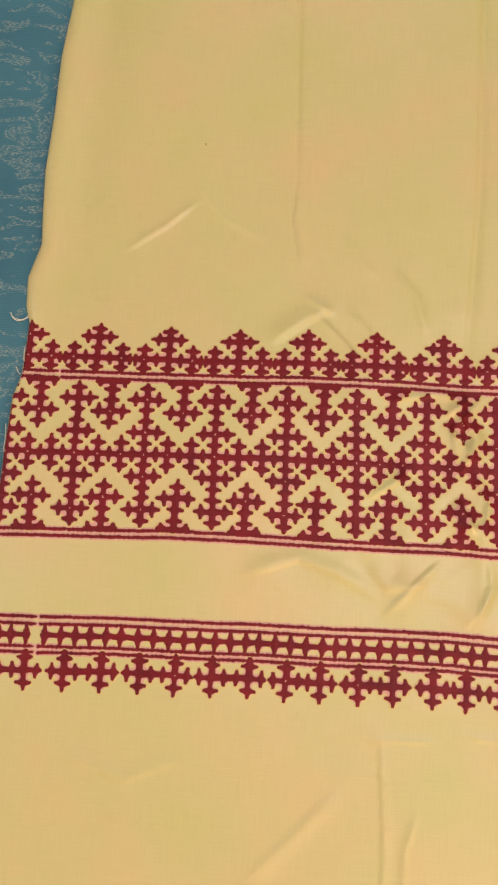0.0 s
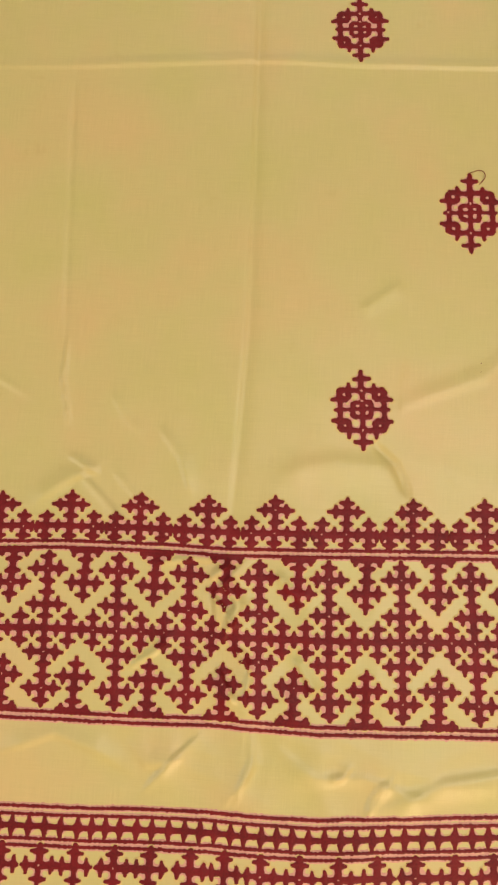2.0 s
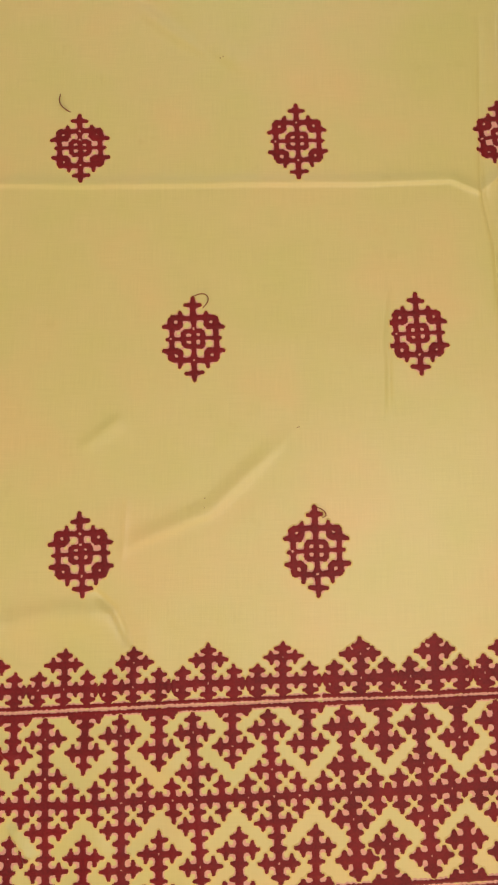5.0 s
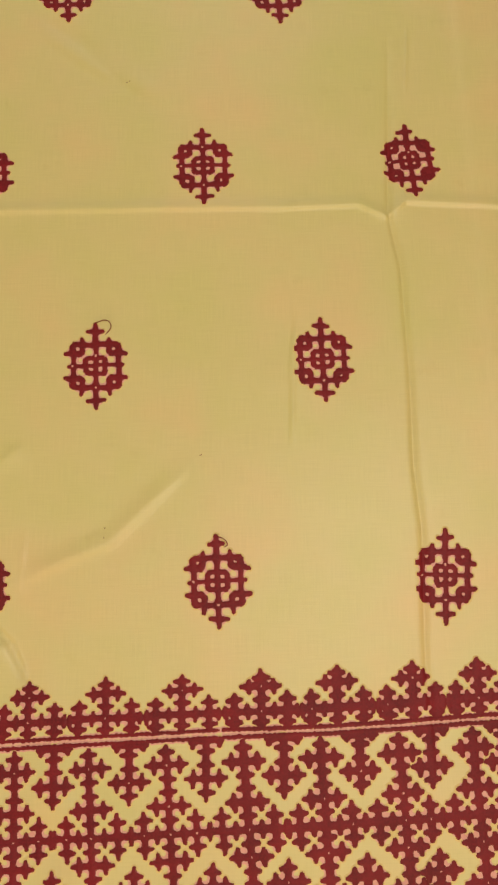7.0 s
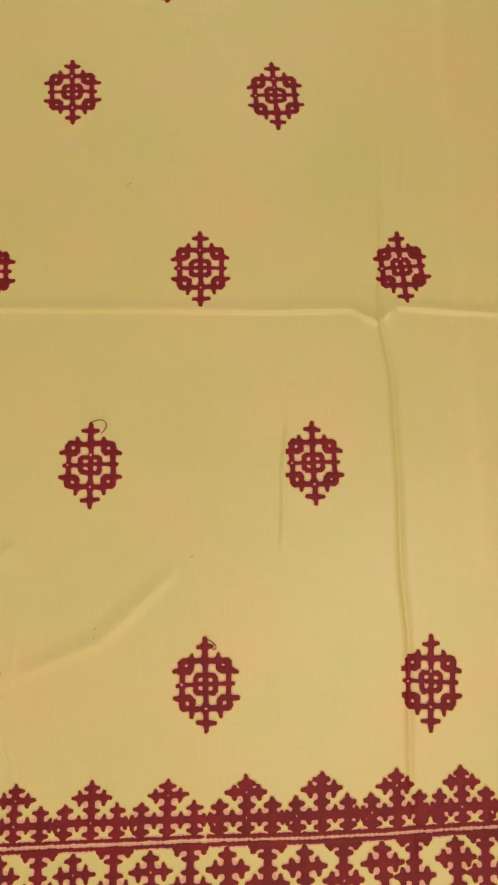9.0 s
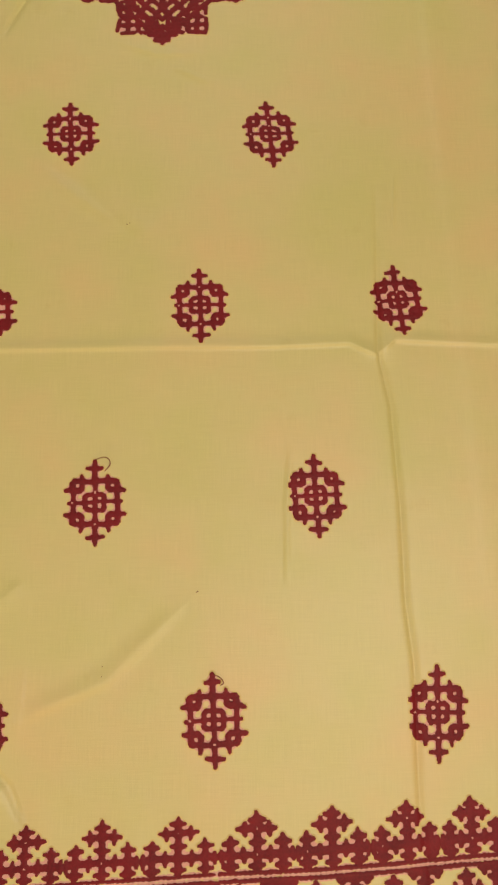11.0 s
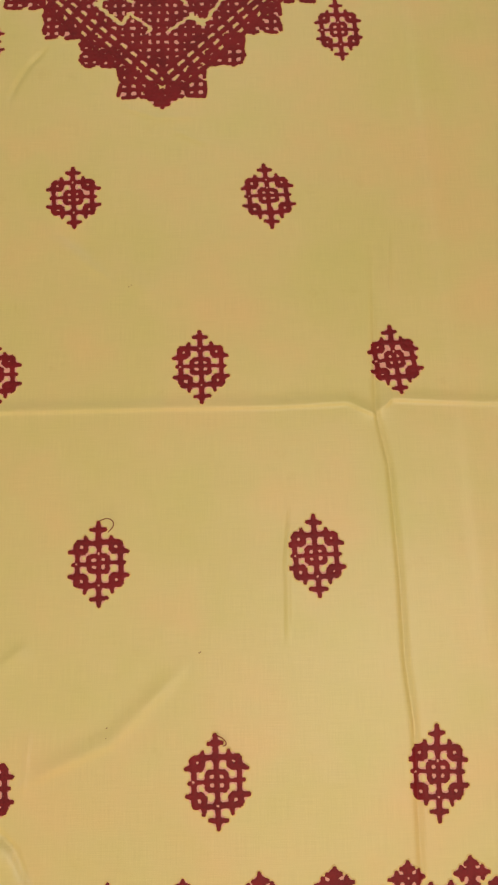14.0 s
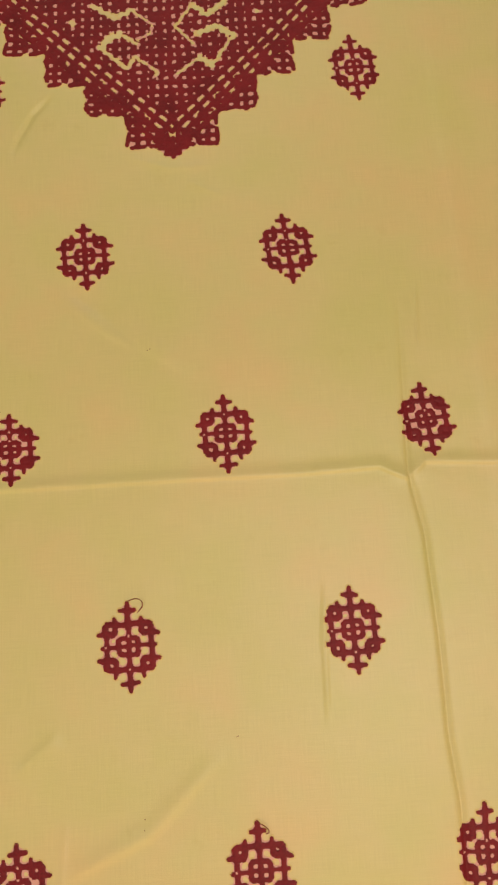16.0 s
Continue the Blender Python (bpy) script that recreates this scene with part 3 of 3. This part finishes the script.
# ladder between its ruled lines: a rail of pointed rungs
RUNGS = [-0.3475, -0.3395, -0.3322, -0.3236, -0.3136, -0.3046, -0.2966, -0.2885, -0.2798, -0.2717, -0.2623, -0.2539, -0.2453, -0.2370, -0.2289, -0.2203, -0.2119, -0.2038, -0.1966, -0.1880, -0.1795, -0.1710, -0.1622, -0.155, -0.1477, -0.1402, -0.1315, -0.1234, -0.1148, -0.1064, -0.0986, -0.0908, -0.0825, -0.0755, -0.0666, -0.0586, -0.0508, -0.0422, -0.0341, -0.0258, -0.0181, -0.01, -0.002, 0.0066, 0.0157, 0.0235, 0.032, 0.0409, 0.0489, 0.0575, 0.0663, 0.0748, 0.0831]
while RUNGS[-1] < 0.345:
    RUNGS.append(RUNGS[-1] + 0.0085)
for i, x in enumerate(RUNGS):
    s = Stitches()
    y = line(LADDER, x) - 0.0099
    for sign in (-1, 1):
        s.stroke((x, y), (x + 0.0002, y + 0.0046 * sign), 0.0024, 0.00085, taper=0.3)
        s.stroke((x, y), (x, y + 0.0054 * sign), 0.0009, 0.00085)
    if i + 1 < len(RUNGS) and not -0.3242 < x < -0.3165:
        s.stroke((x, y), (RUNGS[i + 1], line(LADDER, RUNGS[i + 1]) - 0.0099), 0.0016, 0.0008)
    s.done("ladder_rung", CLOTH)

# row of paired crosses under the ladder
CROSS_X = [-0.3436, -0.3230, -0.3013, -0.2807, -0.2601, -0.2405, -0.2208, -0.2007, -0.1807, -0.1623, -0.1419, -0.1234, -0.1022, -0.0847, -0.0661, -0.0461]
while CROSS_X[-1] < 0.34:
    CROSS_X.append(CROSS_X[-1] + 0.0196)
for i, x in enumerate(CROSS_X):
    s = Stitches()
    y = line(LADDER, x) - 0.0287

    def at(u, v, x=x, y=y):
        return (x + u * 0.0066, y + (line(LADDER, x + u * 0.0066) - line(LADDER, x)) + v * 0.0066)

    joined = i % 2 == 0
    crosslet(s, at, 0, 0, "ud")
    for sign in (-1, 1):
        s.stroke(at(0, 0), at(sign * (1.5 if (sign > 0) == joined else 1.36), 0), 0.00178, taper=0.62)
    s.stroke(at(0, 0), at(0, 1.42), 0.0018)
    if joined and i + 1 < len(CROSS_X):
        s.stroke(at(0, 0), at((CROSS_X[i + 1] - x) / 0.0066, 0), 0.0018)
    s.done("edge_cross", CLOTH)

# ---- scattered hexagonal sprigs ----
SPRIGS = (
    ((-0.0230, -0.0094), (-0.0199, -0.0556), 0.0353),
    ((0.1035, -0.0059), (0.1055, -0.0556), 0.0360),
    ((0.2262, -0.0035), (0.2245, -0.0547), 0.0345),
    ((0.0368, 0.1118), (0.0384, 0.0618), 0.0360),
    ((0.1619, 0.1138), (0.1639, 0.0647), 0.0341),
    ((-0.0307, 0.2236), (-0.0284, 0.1798), 0.0348),
    ((0.0960, 0.2292), (0.0979, 0.1809), 0.0358),
    ((0.2140, 0.2313), (0.2196, 0.1853), 0.0331),
    ((0.0133, 0.3445), (0.0160, 0.2997), 0.0357),
    ((0.1391, 0.3471), (0.1435, 0.2985), 0.0355),
    ((0.1918, 0.4753), (0.1953, 0.4257), 0.0330),
    ((-0.0535, 0.4610), (-0.0510, 0.4150), 0.0345),
)
# half of a sprig, mirrored across its upright axis: x0, y0, x1, y1, half width, taper
LATERAL = (
    (0, 200, 42, 201, 15, 0.85), (0, 124, 70, 124, 15.5, 1), (0, 2, 150, 0, 12, 0.95), (0, 47, 40, 47, 12.5, 1), (40, 47, 54, 33, 12.5, 1),
    (54, 33, 54, -33, 12.5, 1), (54, -33, 40, -47, 12.5, 1), (40, -47, 0, -47, 12.5, 1), (76, 126, 118, 126, 15.5, 1), (118, 126, 130, 112, 15.5, 1),
    (130, 112, 130, 74, 15.5, 1), (130, 74, 90, 70, 15.5, 1), (90, 70, 76, 84, 15.5, 1), (76, 84, 76, 126, 15.5, 1), (74, 130, 72, 160, 15, 0.75),
    (128, 74, 170, 66, 15.5, 0.85), (127, 80, 127, -80, 15, 1), (76, -126, 118, -126, 15.5, 1), (118, -126, 130, -112, 15.5, 1), (130, -112, 130, -74, 15.5, 1),
    (130, -74, 90, -72, 15.5, 1), (90, -72, 76, -86, 15.5, 1), (76, -86, 76, -126, 15.5, 1), (74, -130, 78, -168, 15, 0.75), (128, -76, 170, -72, 15.5, 0.85),
    (0, -128, 72, -128, 15.5, 1), (0, -205, 44, -203, 15, 0.85),
)


def sprig(top, foot, width, tuck=None):
    s = Stitches()
    if tuck:
        s.cuts = [(((tuck - 0.004, foot[1] - 0.004), (tuck - 0.004, top[1] + 0.004)), 0.004)]
    cx, cy = (top[0] + foot[0]) / 2, (top[1] + foot[1]) / 2
    tall = math.dist(top, foot) / 2 / 258
    up = ((top[0] - foot[0]) / math.dist(top, foot), (top[1] - foot[1]) / math.dist(top, foot))
    wide = width / 2 / 184

    def at(u, v):
        return (cx + u * wide * up[1] + v * tall * up[0], cy - u * wide * up[0] * 0.6 + v * tall * up[1])

    for a, b, w, taper in ((110, 240, 18, 0.8), (130, -130, 14.5, 1), (-110, -246, 18, 0.75)):
        s.stroke(at(0, a), at(0, b), w * 0.0001, 0.0009, taper)
    for a, b, c, d, w, taper in LATERAL:
        for sign in (-1, 1):
            s.stroke(at(a * sign, b), at(c * sign, d), w * 0.0001, 0.00085, taper, 0.00025)
    for u, v in ((0, 122), (0, 58), (0, -128), (-130, 0)):
        if random.random() < 0.6:
            s.dot(at(u, v), 0.0006)
    return s.done("sprig_motif", CLOTH)


for top, foot, width in SPRIGS:
    sprig(top, foot, width, {0.1619: 0.1472, 0.2262: 0.2095}.get(top[0]))

# ---- the stepped yoke ----
YX, YY, STEP, RISE = 0.0718, 0.3965, 0.0262, 0.0242


def yoke(u, v):
    return (YX + u, YY + v + 0.045 * u)


# stepped outer field of crosses, one piece for each step and side
CELL_X, CELL_Y = STEP / 2, RISE / 2
for n in range(6):
    for side in (-1, 1):
        s = Stitches()
        for row in (0, 1):
            v = RISE * n + CELL_Y * (row + 0.5)
            for k in range(2 * n + 2):
                u = side * (0.0291 + STEP * n - CELL_X * (k + 0.5))
                if u * side < 0 or v - 0.985 * abs(u) > 0.004:
                    continue

                def at(a, b, u=u, v=v):
                    return yoke(u + a * CELL_X / 2, v + b * CELL_Y / 2)

                for dx, dy in ((-1, 0), (1, 0), (0, 1), (0, -1)):
                    s.stroke(at(0, 0), at(dx * 0.9, dy * 0.9), random.uniform(0.0016, 0.0020), loose=0.0004)
                    w = random.uniform(0.42, 0.74)
                    s.stroke(at(0.9 * dx - w * dy, 0.9 * dy - w * dx), at(0.9 * dx + w * dy, 0.9 * dy + w * dx), random.uniform(0.0013, 0.0018), 0.00085, loose=0.0006)
        s.done("yoke_step", CLOTH)

# slanting bands of running stitch: rails with rungs, leaving rows of small dashes
for side in (-1, 1):
    for r in range(4):
        s = Stitches()
        off = r * 0.0082

        def at(t, o, side=side):
            return yoke(side * t, 0.0185 - o + 0.985 * t)

        for k in range(17):
            a, b = 0.0069 * k, 0.0069 * (k + 1)
            if 0.0185 - off + 0.985 * a < 0.003:
                continue
            s.stroke(at(a, off), at(b, off), random.uniform(0.0017, 0.0021), 0.0009)
            if r < 3:
                p = at(a + 0.0034 * (r % 2), off)
                s.stroke(p, (p[0] + side * 0.0041, p[1] - 0.0041), random.uniform(0.0019, 0.0025))
        s.done("running_stitch_band", CLOTH)

# centre of the yoke: meshed stitches parted by open channels of cloth
s = Stitches()
pitch = 0.0060
for k in range(-20, 21):
    u = k * pitch
    low = 0.020 + 0.985 * abs(u)
    if low < 0.128:
        while low < 0.130:
            s.stroke(yoke(u, low), yoke(u, low + pitch), random.uniform(0.0015, 0.0022), loose=0.0005)
            low += pitch
for k in range(19):
    v = 0.022 + k * pitch
    half = (v - 0.0185) / 0.985
    u = -half
    while u < half:
        s.stroke(yoke(u, v), yoke(min(u + pitch, half), v), random.uniform(0.0014, 0.0021), 0.0008, loose=0.0005)
        u += pitch
s.cuts = [
    (((0.0206, 0.5020), (0.0360, 0.4918), (0.0471, 0.4979)), 0.0021),
    (((0.0471, 0.4979), (0.0606, 0.4867), (0.0595, 0.4793), (0.0503, 0.4754)), 0.0011),
    (((0.0395, 0.4796), (0.0322, 0.4760), (0.0263, 0.4689)), 0.0027),
    (((0.0395, 0.4796), (0.0511, 0.4712)), 0.0014),
    (((0.0263, 0.4689), (0.0435, 0.4527), (0.0491, 0.4618)), 0.0016),
    (((0.0491, 0.4618), (0.0642, 0.4499), (0.0605, 0.4459)), 0.0012),
    (((0.0906, 0.4793), (0.1037, 0.4853), (0.1143, 0.4775)), 0.0024),
    (((0.1143, 0.4775), (0.0996, 0.4548)), 0.0013),
    (((0.0996, 0.4548), (0.0917, 0.4614)), 0.0024),
    (((0.0917, 0.4614), (0.0749, 0.4474)), 0.0013),
    (((0.1101, 0.5045), (0.0976, 0.4941), (0.0878, 0.5019)), 0.0022),
    (((0.0858, 0.4998), (0.0761, 0.4851), (0.0893, 0.4698)), 0.0012),
    (((0.0072, 0.4892), (0.0087, 0.4874)), 0.0024),
    (((0.1301, 0.4966), (0.1319, 0.4957)), 0.002),
]
s.done("yoke_centre", CLOTH)

# pendant at the yoke's lowest point
s = Stitches()
for u, v, half in ((0, 0.004, 0.011), (0, -0.001, 0.0085), (0, -0.0055, 0.004)):
    s.stroke(yoke(-half, v), yoke(half, v), 0.0019)
for u in (-0.008, -0.004, 0.0, 0.004, 0.008):
    s.stroke(yoke(u, 0.006), yoke(u, -0.0082 + abs(u) * 0.85), 0.0016, 0.00085)
s.done("yoke_pendant", CLOTH)


# ---- loose thread ends ----
def thread_end(points, radius, m, label, lift=0.0006):
    curve = bpy.data.curves.new("thread_end", "CURVE")
    curve.dimensions, curve.bevel_depth, curve.bevel_resolution, curve.resolution_u = "3D", radius, 1, 8
    spline = curve.splines.new("BEZIER")
    spline.bezier_points.add(len(points) - 1)
    for i, (x, y) in enumerate(points):
        b = spline.bezier_points[i]
        ground = float(lie(np.array([x]), np.array([y]))[0]) if x > edge(y) else -0.0045
        b.co = (x, y, ground + lift + 0.0012 * math.sin(i * 1.3))
        b.handle_left_type = b.handle_right_type = "AUTO"
    curve.materials.append(m)
    ob = new("thread_end", curve)
    mesh = bpy.data.meshes.new_from_object(ob.evaluated_get(bpy.context.evaluated_depsgraph_get()))
    bpy.data.objects.remove(ob)
    ob = new("thread_end", mesh)
    ob.parent = CLOTH
    return tagged(ob, label)


thread_end(((-0.3545, -0.0845), (-0.3525, -0.0872), (-0.349, -0.0885), (-0.3455, -0.087), (-0.3425, -0.083)), 0.0003, WHITE, "pale frayed thread end")
thread_end(((-0.3535, -0.0870), (-0.3495, -0.0893), (-0.3445, -0.0875), (-0.341, -0.086)), 0.00025, WHITE, "pale frayed thread end")
thread_end(((-0.3475, -0.1165), (-0.3455, -0.120), (-0.343, -0.1215)), 0.0003, WHITE, "pale frayed thread end")
thread_end(((-0.3440, -0.104), (-0.3425, -0.108), (-0.3435, -0.1125)), 0.00025, WHITE, "pale frayed thread end")
thread_end(((-0.3500, -0.150), (-0.3490, -0.158), (-0.3495, -0.166)), 0.00025, WHITE, "pale frayed thread end")
thread_end(((-0.0423, 0.2355), (-0.0422, 0.2300), (-0.0395, 0.2262), (-0.0360, 0.2245), (-0.0318, 0.2228)), 0.00035, BROWN, "loose brown thread end")
thread_end(((0.0365, 0.1112), (0.0435, 0.1122), (0.0457, 0.1095), (0.0425, 0.1045)), 0.00025, CRIMSON, "loose crimson thread end")
thread_end(((0.1045, -0.0075), (0.1080, -0.0090), (0.1098, -0.0118), (0.1080, -0.0132)), 0.00025, CRIMSON, "loose crimson thread end")


# ---- specks of lint, and one stain ----
def speck(x, y, r, m=BROWN):
    ring = [(x + r * random.uniform(0.6, 1.3) * math.cos(a * 0.785), y + r * random.uniform(0.5, 1.1) * math.sin(a * 0.785)) for a in range(8)]
    ground = float(lie(np.array([x]), np.array([y]))[0])
    verts = [(u, v, ground - 0.0001) for u, v in ring] + [(x + 0.6 * (u - x), y + 0.6 * (v - y), ground + 0.0003) for u, v in ring]
    faces = [(i, (i + 1) % 8, 8 + (i + 1) % 8, 8 + i) for i in range(8)] + [tuple(range(8, 16))]
    ob = mesh_object("lint_and_stain_speck", verts, faces, [m])
    return tagged(ob, "tiny dark speck of lint and stain on the yellow fabric", "lint", "specks of lint")


for x, y in ((0.0519, 0.2587), (0.0445, -0.0025), (0.0959, 0.0366), (0.0952, 0.0362), (0.0442, -0.0077), (0.0535, 0.2595)):
    speck(x, y, 0.0004)
# a greyish stain on the cloth, built as a flat tan disc
speck(-0.2476, 0.0235, 0.0009, TAN)
